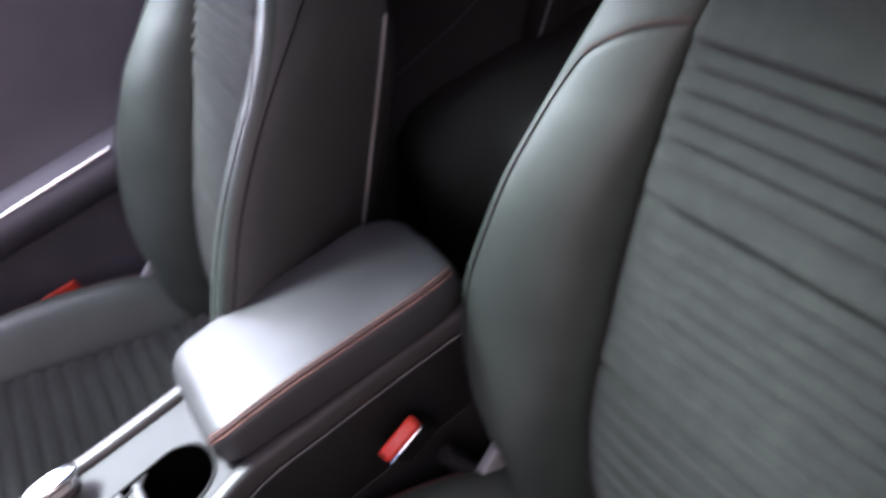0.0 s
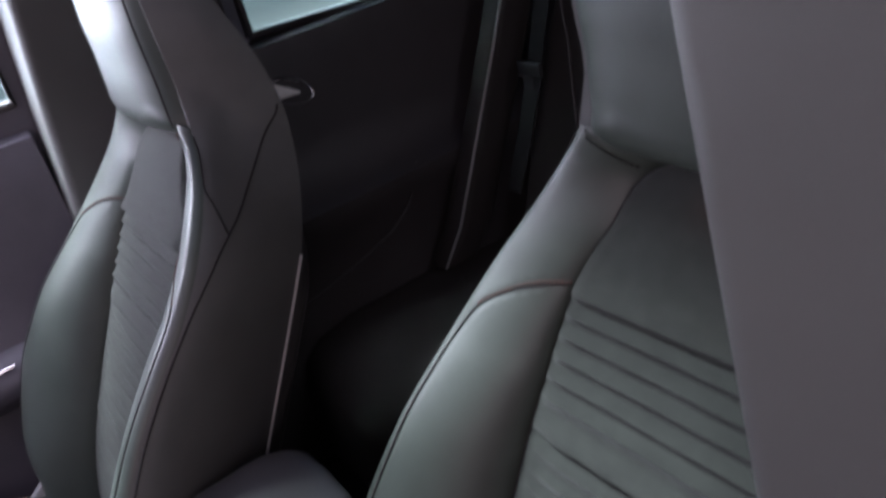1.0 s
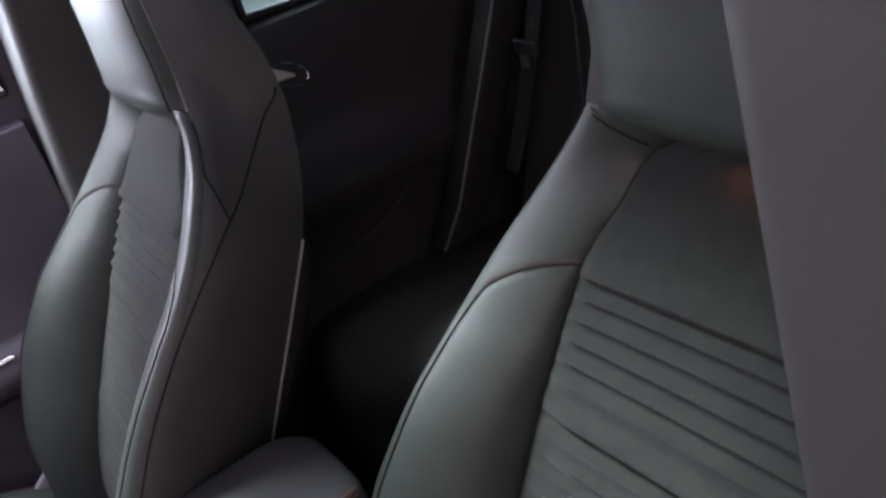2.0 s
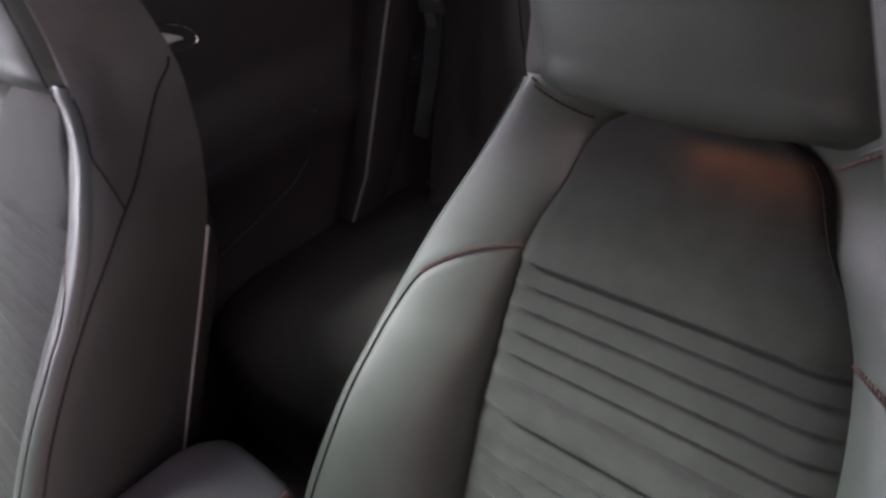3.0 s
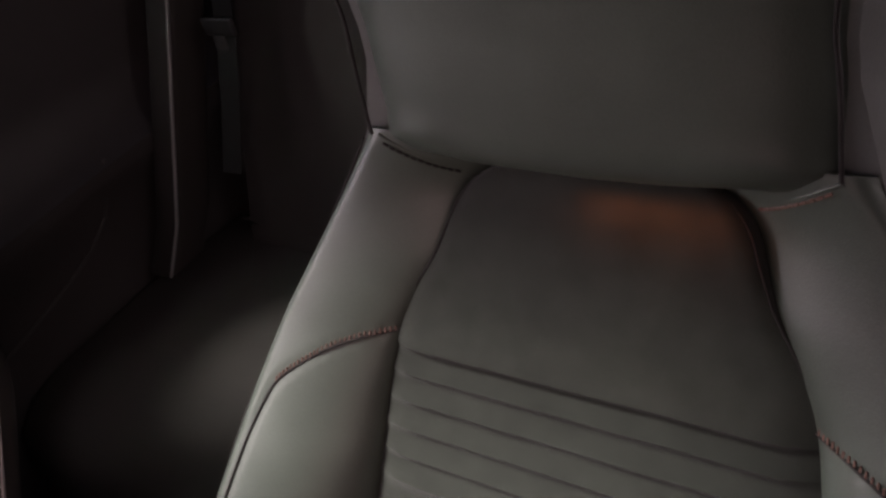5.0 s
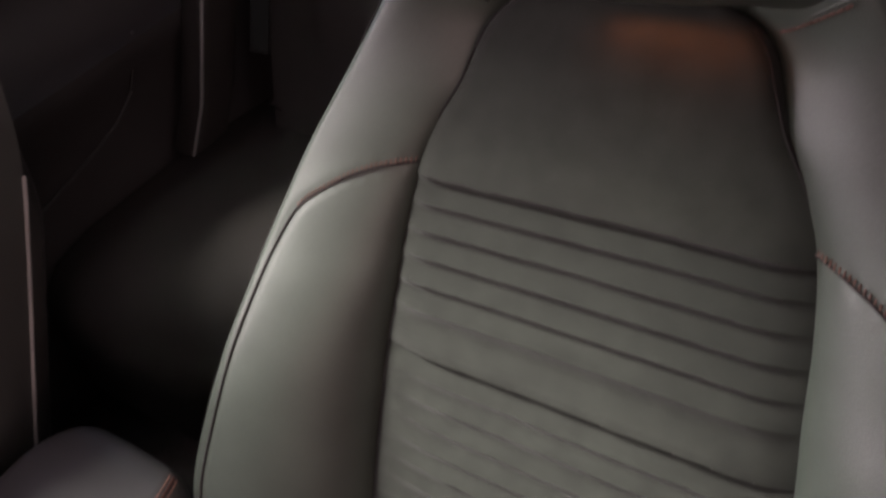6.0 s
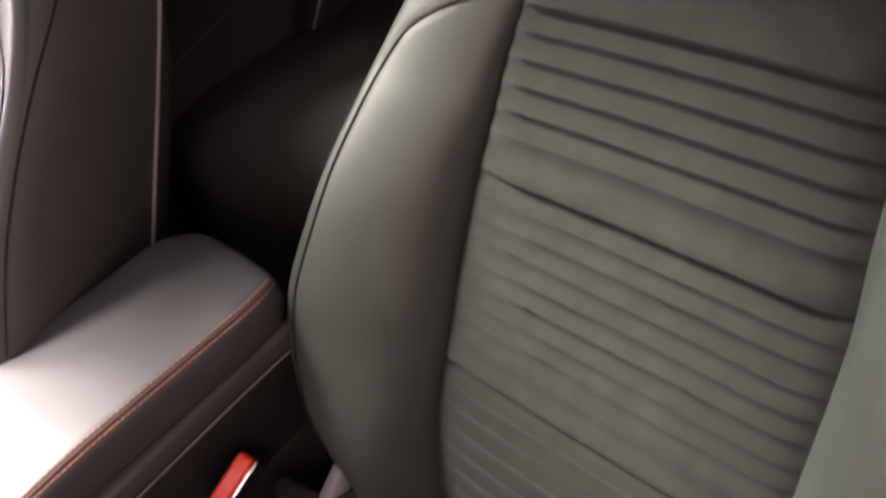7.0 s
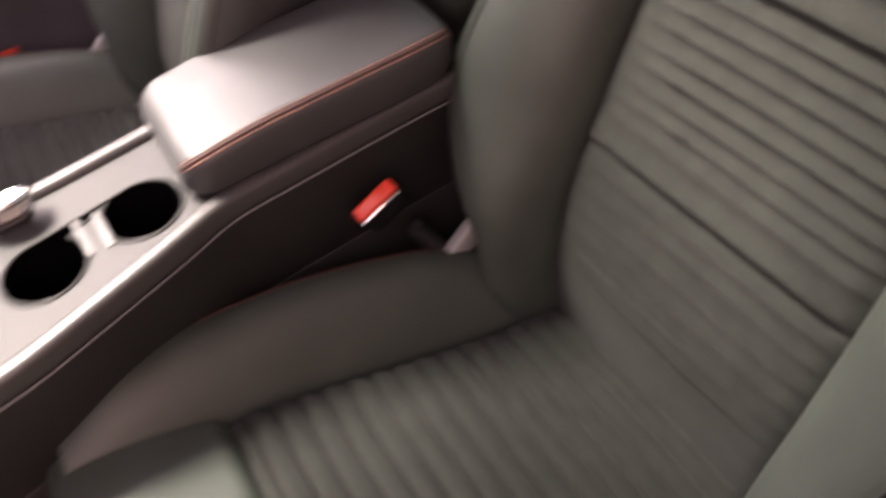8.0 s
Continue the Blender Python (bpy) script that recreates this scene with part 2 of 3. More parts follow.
RIDGE_D = [(0.0, -0.03), (0.06, 0.03), (0.114, 0.055), (0.156, 0.076), (0.2, 0.088), (0.3, 0.095), (0.37, 0.092), (0.44, 0.083), (0.51, 0.064), (0.545, 0.053), (0.59, 0.042), (0.63, 0.034), (0.70, 0.026), (0.75, 0.030), (0.776, 0.037), (0.82, 0.03)]
SEAM_V = [(0.15, 0.90), (0.23, 0.87), (0.277, 0.86), (0.363, 0.855), (0.448, 0.86), (0.516, 0.855), (0.555, 0.81), (0.578, 0.74), (0.604, 0.47), (0.615, 0.29), (0.621, 0.14), (0.625, 0.0)]
GROOVES = [0.616, 0.595, 0.573, 0.551, 0.529, 0.508, 0.470, 0.448, 0.428, 0.408, 0.388, 0.368, 0.348, 0.329, 0.310, 0.274, 0.253, 0.231, 0.207, 0.182, 0.157, 0.132]
GROOVES = [g + 0.0025 for g in GROOVES]


WELT_D = [(0.30, 0.080), (0.36, 0.077), (0.42, 0.070), (0.495, 0.053), (0.561, 0.033), (0.615, 0.0105), (0.663, -0.014), (0.692, -0.038), (0.735, -0.072), (0.775, -0.096), (0.79, -0.100)]


def rib(s, x, w):
    """Height of the quilting: each rib rises slowly to a crisp lower lip and falls away under it, deeper at the two folds."""
    e = abs(x) / w
    s += 0.004 * e * e

    def falloff(flat, full):
        f = min(1.0, max(0.0, (flat - e) / (flat - full)))
        return f * f * (3 - 2 * f)

    edge = falloff(0.985, 0.80)
    fade = edge if s > 0.49 or x > 0 else falloff(0.95, 0.62)
    left = min(1, max(0, (x + w) / (0.6 * w)))
    swell = 0.0
    for fold, amount, wide in ((0.4725, 0.0060, 0.030), (0.2765, 0.0060, 0.022), (GROOVES[0], 0.0100, 0.022)):
        if s > fold:
            swell += amount * math.exp(-((s - fold) / wide) ** 2)
    for fold, amount, wide in ((0.4725, 0.0050, 0.0065), (0.2765, 0.0125, 0.0052)):
        swell -= amount * math.exp(-((s - fold + 0.002) / wide) ** 2)
    if s > GROOVES[0]:
        return swell * edge
    for n, (a, b) in enumerate(zip(GROOVES, GROOVES[1:])):
        if b <= s <= a:
            p = (a - s) / (a - b)
            depth, under, sharp = 0.0088, 0.45, 2.3
            if n > 5:
                under, sharp = 0.62, 2.5
                depth *= (0.40 + 0.45 * left) * (0.85 + 0.45 * noise.noise(Vector((x * 7, n * 3.7, 0.5))))
            if n > 14:
                depth *= 0.75
            return swell * edge + depth * fade * (max(0, 1 - p / under) ** sharp + max(0, (p - 0.28) / 0.72) ** 1.8) - 0.002
    return -0.002 + 0.001 * math.exp(-((s - GROOVES[-1]) / 0.01) ** 2)


def insert_front(u, v):
    s = 0.03 + 0.77 * v
    w = lerp(INSERT_W, s)
    x = (2 * u - 1) * w
    e = abs(2 * u - 1)
    d = lerp(INSERT_D, s) + rib(s, x, w) - 0.006 * max(0, (e - 0.94) / 0.06) ** 2 + 0.006 * (1 - e * e)
    d += 0.0012 * noise.noise(Vector((x * 14, s * 14, 3.1)))
    return sb(x, s, d)


def bolster_point(side, s, v, lift=0.0):
    a, b, r = lerp(INSERT_W, s) - 0.004, lerp(OUTER_X, s), lerp(RIDGE_D, s)
    base = lerp(INSERT_D, s) - 0.005 - lerp([(0.0, 0.0), (0.635, 0.0), (0.68, 0.005), (0.71, 0.013), (0.74, 0.022), (0.82, 0.03)], s)
    k = min(1.0, max(0.0, v))
    rise = lerp([(0.0, 0.60), (0.58, 0.60), (0.66, 0.65), (0.75, 0.75), (0.82, 0.8)], s)
    d = base + (r - base) * math.sin(min(1.0, k / 0.88) * math.pi / 2) ** rise
    d -= 0.010 * max(0, (k - 0.88) / 0.12) ** 2
    x = a + (b - a) * k
    groove = abs(k - lerp(SEAM_V, s)) * (b - a) if 0.15 < s < 0.625 else 1
    d -= 0.0022 * math.exp(-(groove / 0.0035) ** 2)
    d += 0.0022 * noise.noise(Vector((x * 9 * side, s * 9, 7.7 + side)))
    return sb(side * x, s, d + lift)


def bolster_mesh(side):
    def front(u, v):
        return bolster_point(side, 0.005 + 0.772 * v, u ** 1.5)
    return pad(front, 40, 130, -0.025 * OUT)


def flank_back(s):
    return lerp([(0.05, -0.138), (0.60, -0.137), (0.66, -0.132), (0.70, -0.126), (0.74, -0.120), (0.786, -0.110), (0.82, -0.098)], s)


# Headrest: it leans forward out of the back. Rows: place along it, front (s, d), back (s, d), half width.
HEAD = [(0.0, 0.757, 0.004, 0.690, -0.140, 0.125), (0.03, 0.760, 0.038, 0.700, -0.143, 0.152), (0.09, 0.771, 0.058, 0.730, -0.138, 0.160), (0.2, 0.795, 0.074, 0.775, -0.124, 0.166),
        (0.35, 0.832, 0.094, 0.825, -0.096, 0.173), (0.55, 0.890, 0.126, 0.880, -0.046, 0.175), (0.75, 0.955, 0.152, 0.935, 0.018, 0.162), (0.9, 1.005, 0.158, 0.98, 0.07, 0.146), (0.97, 1.025, 0.148, 1.0, 0.095, 0.122), (1.0, 1.03, 0.13, 1.012, 0.11, 0.08)]


def head_row(k):
    return [lerp([(row[0], row[n]) for row in HEAD], k) for n in range(1, 6)]


def head_width(k, m):
    """Half width at row k, m from the back (0) to the front (1): narrower at the front, more so higher up."""
    w = head_row(k)[4]
    return w * (1 - (0.05 + 0.17 * min(1, max(0, k) / 0.4) + 0.25 * max(0, 1 - k / 0.12)) * min(1, max(0, m)) ** 1.5)


def head_side(side, k, m, lift=0.0):
    fs, fd, bs, bd, w = head_row(k)
    return sb(side * (head_width(k, m) * 0.985 + lift), bs + (fs - bs) * m, bd + (fd - bd) * m)


def headrest_mesh():
    loops = []
    for j in range(57):
        k = j / 56
        fs, fd, bs, bd, w = head_row(k)
        loop = []
        for i in range(56):
            a = math.tau * i / 56
            c, q = math.cos(a), math.sin(a)
            e = abs(c) ** 0.34
            m = 0.5 + 0.5 * math.copysign(abs(q) ** 0.40, q)
            if q > 0:
                m -= 0.10 * e ** 2.4 * min(1, k / 0.2)
            x = math.copysign(e, c) * head_width(k, m)
            p = sb(x, bs + (fs - bs) * m + 0.014 * e ** 3 * max(0, 1 - k / 0.18) ** 1.5, bd + (fd - bd) * m)
            loop.append(p)
        loops.append(loop)
    return loft(loops)


def side_ring(side, q):
    """One loop of the outer flank, from the ridge round to the back edge; above q = 0.775 it runs up the side of the headrest."""
    def low(s):
        xo, r = lerp(OUTER_X, s), lerp(RIDGE_D, s)
        deep = flank_back(s)
        ring = []
        for k in range(17):
            f = k / 16
            d = r - 0.011 + (deep - r + 0.011) * f
            bulge = 0.008 * math.sin(math.pi * f ** 0.6)
            x = xo + 0.0015 + bulge - max(0.012, xo - 0.186) * f ** 1.4
            x += 0.002 * noise.noise(Vector((s * 8, d * 10, 4 * side)))
            ring.append(sb(side * x, s, d))
        return ring + [sb(side * (min(xo, 0.186) - 0.05), s, deep), sb(side * (xo - 0.022), s, r - 0.065)]

    def high(k):
        ring = [head_side(side, k, 0.78 - 0.70 * n / 16, 0.0050 * math.sin(math.pi * (0.06 + 0.88 * n / 16)) ** 0.5) for n in range(17)]
        return ring + [head_side(side, k, 0.08, -0.05), head_side(side, k, 0.74, -0.05)]

    if q <= 0.66:
        return low(q)
    if q <= 0.775:
        w = (q - 0.66) / 0.115
        e = w * w * (3 - 2 * w)
        return [a.lerp(c, e * min(1, n / 6)) for n, (a, c) in enumerate(zip(low(q), high(0.05 + 0.25 * w)))]
    return high(0.30 + 0.59 * (q - 0.775) / 0.20)


def side_mesh(side):
    return loft([side_ring(side, 0.06 + 0.60 * j / 78) for j in range(79)] + [side_ring(side, 0.66 + 0.115 * j / 16) for j in range(1, 17)] + [side_ring(side, 0.775 + 0.20 * j / 24) for j in range(1, 25)])


def flank(side, s, d, lift=0.0012):
    """A point on the flank."""
    r, deep = lerp(RIDGE_D, s), flank_back(s)
    f = 16 * min(1, max(0, (d - r + 0.011) / (deep - r + 0.011)))
    ring = side_ring(side, s)
    n = min(15, int(f))
    return ring[n].lerp(ring[n + 1], f - n) + Vector((side * lift, 0, 0))


def backshell_mesh():
    loops = []
    for j in range(40):
        s = 0.05 + 0.61 * j / 39
        w = min(0.172, lerp(OUTER_X, s) - 0.030) * (1 - 0.35 * max(0, (s - 0.56) / 0.1) ** 2)
        loop = []
        for x, y in rounded(w, 0.035, 0.02):
            bow = 0.02 * (1 - (x / w) ** 2)
            loop.append(sb(x, s, -0.135 + y - (bow if y < 0 else 0)))
        loops.append(loop)
    return loft(loops)


# Cushion: x across, c forward from the bite along the tilted seat, h up from it.
CORIGIN, FORWARD, RISE = Vector((0, -0.205, 0.212)), Vector((0, -0.968, 0.251)), Vector((0, 0.251, 0.968))
CUSH_OUT = [(-0.04, 0.215), (0.0, 0.225), (0.08, 0.250), (0.18, 0.268), (0.3, 0.274), (0.42, 0.268), (0.5, 0.255), (0.57, 0.232)]
CUSH_H = [(-0.04, 0.02), (0.0, 0.035), (0.08, 0.058), (0.18, 0.070), (0.3, 0.072), (0.42, 0.062), (0.5, 0.045), (0.57, 0.010)]


def cb(x, c, h):
    return Vector((x, 0, 0)) + CORIGIN + c * FORWARD + h * RISE


def cushion_insert_mesh():
    def front(u, v):
        c = -0.05 + 0.455 * v
        w = 0.160 + 0.018 * min(1, max(0, c / 0.3))
        e = 2 * u - 1
        k = ((c + 0.05) / 0.0275) % 1.0
        h = 0.0105 * (1 - abs(2 * k - 1) ** 2.8) - 0.014 * max(0, (abs(e) - 0.93) / 0.07) ** 2 + 0.008 * (1 - e * e)
        h -= 0.016 * max(0, (v - 0.965) / 0.035) ** 2
        h += 0.0015 * noise.noise(Vector((e * 3, c * 14, 1.3)))
        return cb(e * w, c, h - 0.012 * math.sin(math.pi * v))
    return pad(front, 24, 180, -0.05 * RISE)


def cushion_bolster_point(side, c, v, lift=0.0):
    w = 0.159 + 0.018 * min(1, max(0, c / 0.3))
    a, b, t = w, lerp(CUSH_OUT, c), lerp(CUSH_H, c)
    base = -0.008 - 0.012 * math.sin(math.pi * min(1, max(0, (c + 0.05) / 0.455)))
    h = base + (t - base) * math.sin(min(1.0, v / 0.78) * math.pi / 2) ** 0.85 - 0.012 * max(0, (v - 0.85) / 0.15) ** 2
    x = a + (b - a) * v
    h += 0.002 * noise.noise(Vector((x * 9, c * 9, 2.2 * side)))
    h -= 0.0018 * math.exp(-((v - 0.9) * (b - a) / 0.003) ** 2)
    return cb(side * x, c, h + lift)


def cushion_bolster_mesh(side):
    def front(u, v):
        return cushion_bolster_point(side, -0.04 + 0.60 * v, u)
    return pad(front, 30, 70, -0.10 * RISE)


def cushion_front_mesh():
    def front(u, v):
        e = 2 * u - 1
        c = 0.408 + 0.165 * min(1, v / 0.6)
        w = lerp([(0.40, 0.172), (0.5, 0.19), (0.57, 0.215)], c)
        h = 0.012 - 0.012 * max(0, (0.06 - v) / 0.06) ** 2 - 0.006 * abs(e) ** 4
        p = cb(e * w, c, h - 0.045 * max(0, v / 0.6 - 0.45) ** 2)
        if v > 0.6:
            a = (v - 0.6) / 0.4
            p += Vector((0, -0.035 * math.sin(a * math.pi / 2), -0.15 * a ** 1.4))
        return p
    return pad(front, 24, 44, (0, 0.02, -0.06))


def seat_base_mesh():
    loops = []
    for z, w, y0, y1 in ((-0.03, 0.20, -0.62, -0.16), (0.05, 0.22, -0.68, -0.12), (0.13, 0.235, -0.74, -0.08), (0.205, 0.235, -0.76, -0.10)):
        loops.append([Vector((x, (y0 + y1) / 2 + y, z + 0.03 * (-y) / 0.3)) for x, y in rounded(w, (y1 - y0) / 2, 0.05)])
    return loft(loops)


def front_seat(label):
    seat = thing("front_seat", label, "car seat", "front seats")
    part("backrest_insert", pad(insert_front, 26, 900, -0.06 * OUT), CLOTH, seat, "ribbed dark grey cloth centre panel")
    for side in (-1, 1):
        bolster = part("backrest_bolster", bolster_mesh(side), LEATHER, seat, "smooth dark grey leather side bolster")
        path = [bolster_point(side, s, lerp(SEAM_V, s), 0.0014 if s < 0.60 else 0.0030) for s in [0.16 + 0.465 * k / 70 for k in range(71)]]
        part("seam", tube(path, 0.0011), SEAM, bolster, "dark sewn seam")
        path = [bolster_point(side, q, lerp(SEAM_V, q), 0.0015 if q < 0.60 else 0.0027) for q in [0.572 + 0.0525 * k / 40 for k in range(41)]]
        part("stitching", ticks(path, UP, 0.0042, 0.0040, 0.0008), STITCH, bolster, "rust coloured stitches")
        path = [sb(side * (lerp(INSERT_W, s) - 0.002), s, lerp(INSERT_D, s) - 0.0040) for s in [0.08 + 0.67 * k / 70 for k in range(71)]]
        part("seam", tube(path, 0.0009, 8), SEAM, bolster, "black seam along the cloth panel")
        flank_ob = part("side_panel", side_mesh(side), FLANK, seat, "outer flank in leather lifted to a lighter grey")
        welt = [flank(side, s, d) for s, d in [(q, lerp(WELT_D, q)) for q in [0.79 - 0.47 * k / 50 for k in range(51)]]]
        part("seam", tube(welt, 0.0013), SEAM, flank_ob, "dark sewn seam")
        short = [flank(side, s, d) for s, d in [(q, lerp([(0.663, -0.0145), (0.689, 0.002), (0.717, 0.0175), (0.768, 0.0316)], q)) for q in [0.768 - 0.105 * k / 16 for k in range(17)]]]
        part("seam", tube(short, 0.0012), SEAM, flank_ob, "dark sewn seam")
        edge = [flank(side, 0.18 + 0.455 * k / 40, -0.134, 0.002) for k in range(41)]
        part("piping", tube(edge, 0.0021), WELT, flank_ob, "pale grey piping along the rear edge")
        lip = []
        for k in range(13):
            x, q = 0.101 + 0.046 * k / 12, 0.7505 + 0.0195 * (k / 12) ** 1.3
            inner, outer = lerp(INSERT_W, q) - 0.004, lerp(OUTER_X, q)
            lip.append(bolster_point(side, q, (x - inner) / (outer - inner), 0.0012))
        part("welt", tube([p + 0.0030 * UP for p in lip], 0.0014, 8), LEATHER, bolster, "leather welt under the headrest")
        # Left row takes the seam black, putting the shade there into its colour.
        part("stitching", dashes([p - 0.001 * UP for p in lip], 0.0010, 0.004, 0.0014), STITCH if side > 0 else SEAM, bolster, "stitches under the headrest, rust on one side, shade-dark on the other")
    headrest = part("headrest", headrest_mesh(), LEATHER, seat, "integrated dark leather headrest")
    for side in (-1, 1):
        line = [head_side(side, 0.12 + 0.79 * k / 30, 0.90, 0.0012) for k in range(31)]
        part("seam", tube(line, 0.0013), SEAM, headrest, "dark sewn seam")
    part("back_shell", backshell_mesh(), SHELL, seat, "black back shell")
    part("cushion_insert", cushion_insert_mesh(), CLOTH, seat, "ribbed dark grey cloth seat panel")
    for side in (-1, 1):
        bolster = part("cushion_bolster", cushion_bolster_mesh(side), LEATHER, seat, "dark leather cushion side")
        path = [cushion_bolster_point(side, -0.02 + 0.57 * k / 50, 0.9, 0.001) for k in range(51)]
        part("seam", tube(path, 0.0012), THREAD, bolster, "rust coloured seam")
        hinge = prism([(-0.345, 0.246), (-0.338, 0.262), (-0.309, 0.292), (-0.262, 0.326), (-0.252, 0.325), (-0.246, 0.302), (-0.284, 0.274), (-0.325, 0.242)], "x", side * 0.243 - 0.008, side * 0.243 + 0.008, 0.004)
        part("hinge_cover", hinge, GREYPLASTIC, seat, "pale grey plastic hinge cover")
    part("cushion_front", cushion_front_mesh(), LEATHER, seat, "dark leather front edge of the seat")
    part("seat_base", seat_base_mesh(), SHELL, seat, "black plastic seat base")
    for side in (-1, 1):
        part("rail", box((side * 0.17 - 0.02, -0.72, -0.078), (side * 0.17 + 0.02, -0.06, -0.028), 0.006), TRIM, seat, "black steel seat rail")
    return seat


near_seat = front_seat("dark grey leather and ribbed cloth bucket seat with integrated headrest")
far_seat = copy_thing(near_seat, Matrix.Translation((-0.752, -0.238, 0.026)))
tagged(far_seat, "dark grey leather bucket seat, set further forward beside the far door")

# ---- seat belt buckle between seat and console ----
buckle = thing("seat_belt_buckle", "black seat belt buckle with a bright red release button", "buckle")
axis_b = Matrix.Translation((-0.266, -0.354, 0.400)) @ Matrix.Rotation(radians(22), 4, "X") @ Matrix.Rotation(radians(28), 4, "Y")
bm = box((-0.012, -0.027, -0.06), (0.012, 0.027, 0.0), 0.006)
bm.transform(axis_b)
part("buckle_body", bm, BUCKLE, buckle)
bm = box((-0.0085, -0.027, -0.004), (0.0085, 0.027, 0.009), 0.004)
bm.transform(axis_b)
part("release_button", bm, RED, buckle, "bright red push button")
bm = box((0.0090, -0.026, -0.004), (0.0122, 0.026, 0.004), 0.001)
bm.transform(axis_b)
part("slot_plate", bm, CHROME, buckle, "bright metal slot plate")
part("stalk", tube([(-0.262, -0.32, 0.34), (-0.250, -0.26, 0.20), (-0.235, -0.22, 0.08)], 0.011, 8), BUCKLE, buckle, "black plastic stalk")

# ---- centre console ----
console = thing("centre_console", "black centre console with satin silver top and two cup holders", "console")
RIGHT_EDGE = [(-0.20, -0.300), (-0.30, -0.297), (-0.42, -0.290), (-0.495, -0.284), (-0.555, -0.262), (-0.63, -0.236), (-0.73, -0.205), (-0.95, -0.17)]


def console_x(y, side):
    e = lerp([(-yy, xx) for yy, xx in RIGHT_EDGE], -y)
    return e if side > 0 else lerp([(0.20, -0.452), (0.50, -0.455), (0.56, -0.449), (0.66, -0.440), (0.95, -0.432)], -y)


ys = [-0.222 - 0.738 * k / 40 for k in range(41)]
outline = [(console_x(y, 1) - 0.006, y) for y in ys] + [(console_x(y, -1) + 0.006, y) for y in ys[::-1]]
part("console_body", prism(outline, "z", -0.078, 0.335, 0.004), CONSOLE, console, "black textured plastic sides")
for side in (1, -1):
    loops = [[Vector((console_x(y, side) - side * 0.013 + a, y, 0.398 + c)) for a, c in rounded(0.007, 0.0645, 0.002, 2)] for y in ys]
    part("side_wall", loft(loops), CONSOLE, console, "black textured plastic side")
    loops = []
    for y in ys:
        x = console_x(y, side)
        loops.append([Vector((x + a, y, 0.472 + b)) for a, b in rounded(0.012, 0.014, 0.008, 4)])
    part("edge_rail", loft(loops), LEDGE, console, "smooth dark grey edge rail")

CUPS = ((-0.331, -0.570), (-0.313, -0.675))


def cup_ring(grow=0.0):
    """Outline of the double cup recess: two rounds joined by a slot along one side."""
    (ax, ay), (bx, by) = CUPS
    r = 0.044 + grow
    ring = [(ax + r * math.cos(radians(d)), ay + 0.96 * r * math.sin(radians(d))) for d in range(222, 541, 9)]
    ring += [(bx + r * math.cos(radians(d)), by + 0.96 * r * math.sin(radians(d))) for d in range(180, 496, 9)]
    return ring


def console_top_mesh():
    """The satin plate with the opening for the cups."""
    bm = bmesh.new()
    rim = [(console_x(y, 1) - 0.010, y) for y in ys if y < -0.49] + [(console_x(y, -1) + 0.010, y) for y in ys[::-1] if y < -0.49]
    edges = []
    for ring in (rim, cup_ring()):
        vs = [bm.verts.new((a, b, 0.478)) for a, b in ring]
        edges += [bm.edges.new((vs[i], vs[(i + 1) % len(vs)])) for i in range(len(vs))]
    bmesh.ops.triangle_fill(bm, use_beauty=True, use_dissolve=False, edges=edges, normal=(0, 0, 1))
    out = bmesh.ops.extrude_face_region(bm, geom=list(bm.faces))
    for v in out["geom"]:
        if isinstance(v, bmesh.types.BMVert):
            v.co.z -= 0.014
    return bm


part("console_top", console_top_mesh(), SATIN, console, "satin silver plate", smooth=False)
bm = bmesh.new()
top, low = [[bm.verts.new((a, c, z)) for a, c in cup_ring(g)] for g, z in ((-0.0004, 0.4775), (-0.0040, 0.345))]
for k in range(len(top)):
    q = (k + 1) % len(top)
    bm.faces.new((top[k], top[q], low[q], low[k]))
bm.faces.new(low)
well = part("cup_holder", bm, PIT, console, "deep double cup holder with its shade put in as black")
part("rim", tube([(a, c, 0.4785) for a, c in cup_ring(0.0012)] + [(*cup_ring(0.0012)[0], 0.4785)], 0.0018), SATIN, well, "silver rim")
for y0, y1 in ((-0.612, -0.609), (-0.634, -0.629)):
    bar = [(-0.362 + 0.062 * k / 8, y0 + (y1 - y0) * k / 8, 0.4765 + 0.003 * math.sin(math.pi * k / 8)) for k in range(9)]
    part("bridge_ridge", tube(bar, 0.0040, 10, 0.8), PIPING, well, "bright ridge between the cups")
part("bridge", box((-0.358, -0.636, 0.462), (-0.300, -0.608, 0.4745), 0.004), SATIN, well, "satin silver web between the cups")
line = [Vector((console_x(y, 1) + 0.0115, y, 0.4585)) for y in ys]
part("trim_line", tube(line, 0.0013), PIPING, console, "fine bright line under the edge")


ARM_X, ARM_REAR, ARM_FORE, ARM_TOP, ARM_LOW = -0.377, -0.203, -0.524, 0.5415, 0.4865


def armrest_size(y):
    """Half width and top height of the padded lid at y: rounded off towards both ends."""
    rear, fore = ARM_REAR - y, y - ARM_FORE
    q = 1 - math.sqrt(max(0.0, 1 - (1 - min(1, max(0, rear / 0.070))) ** 2))
    p = 1 - math.sqrt(max(0.0, 1 - (1 - min(1, max(0, fore / 0.034))) ** 2))
    return 0.0905 - 0.036 * q - 0.030 * p, ARM_TOP - 0.022 * q - 0.020 * p - 0.010 * max(0, (-0.40 - y) / 0.13) ** 2


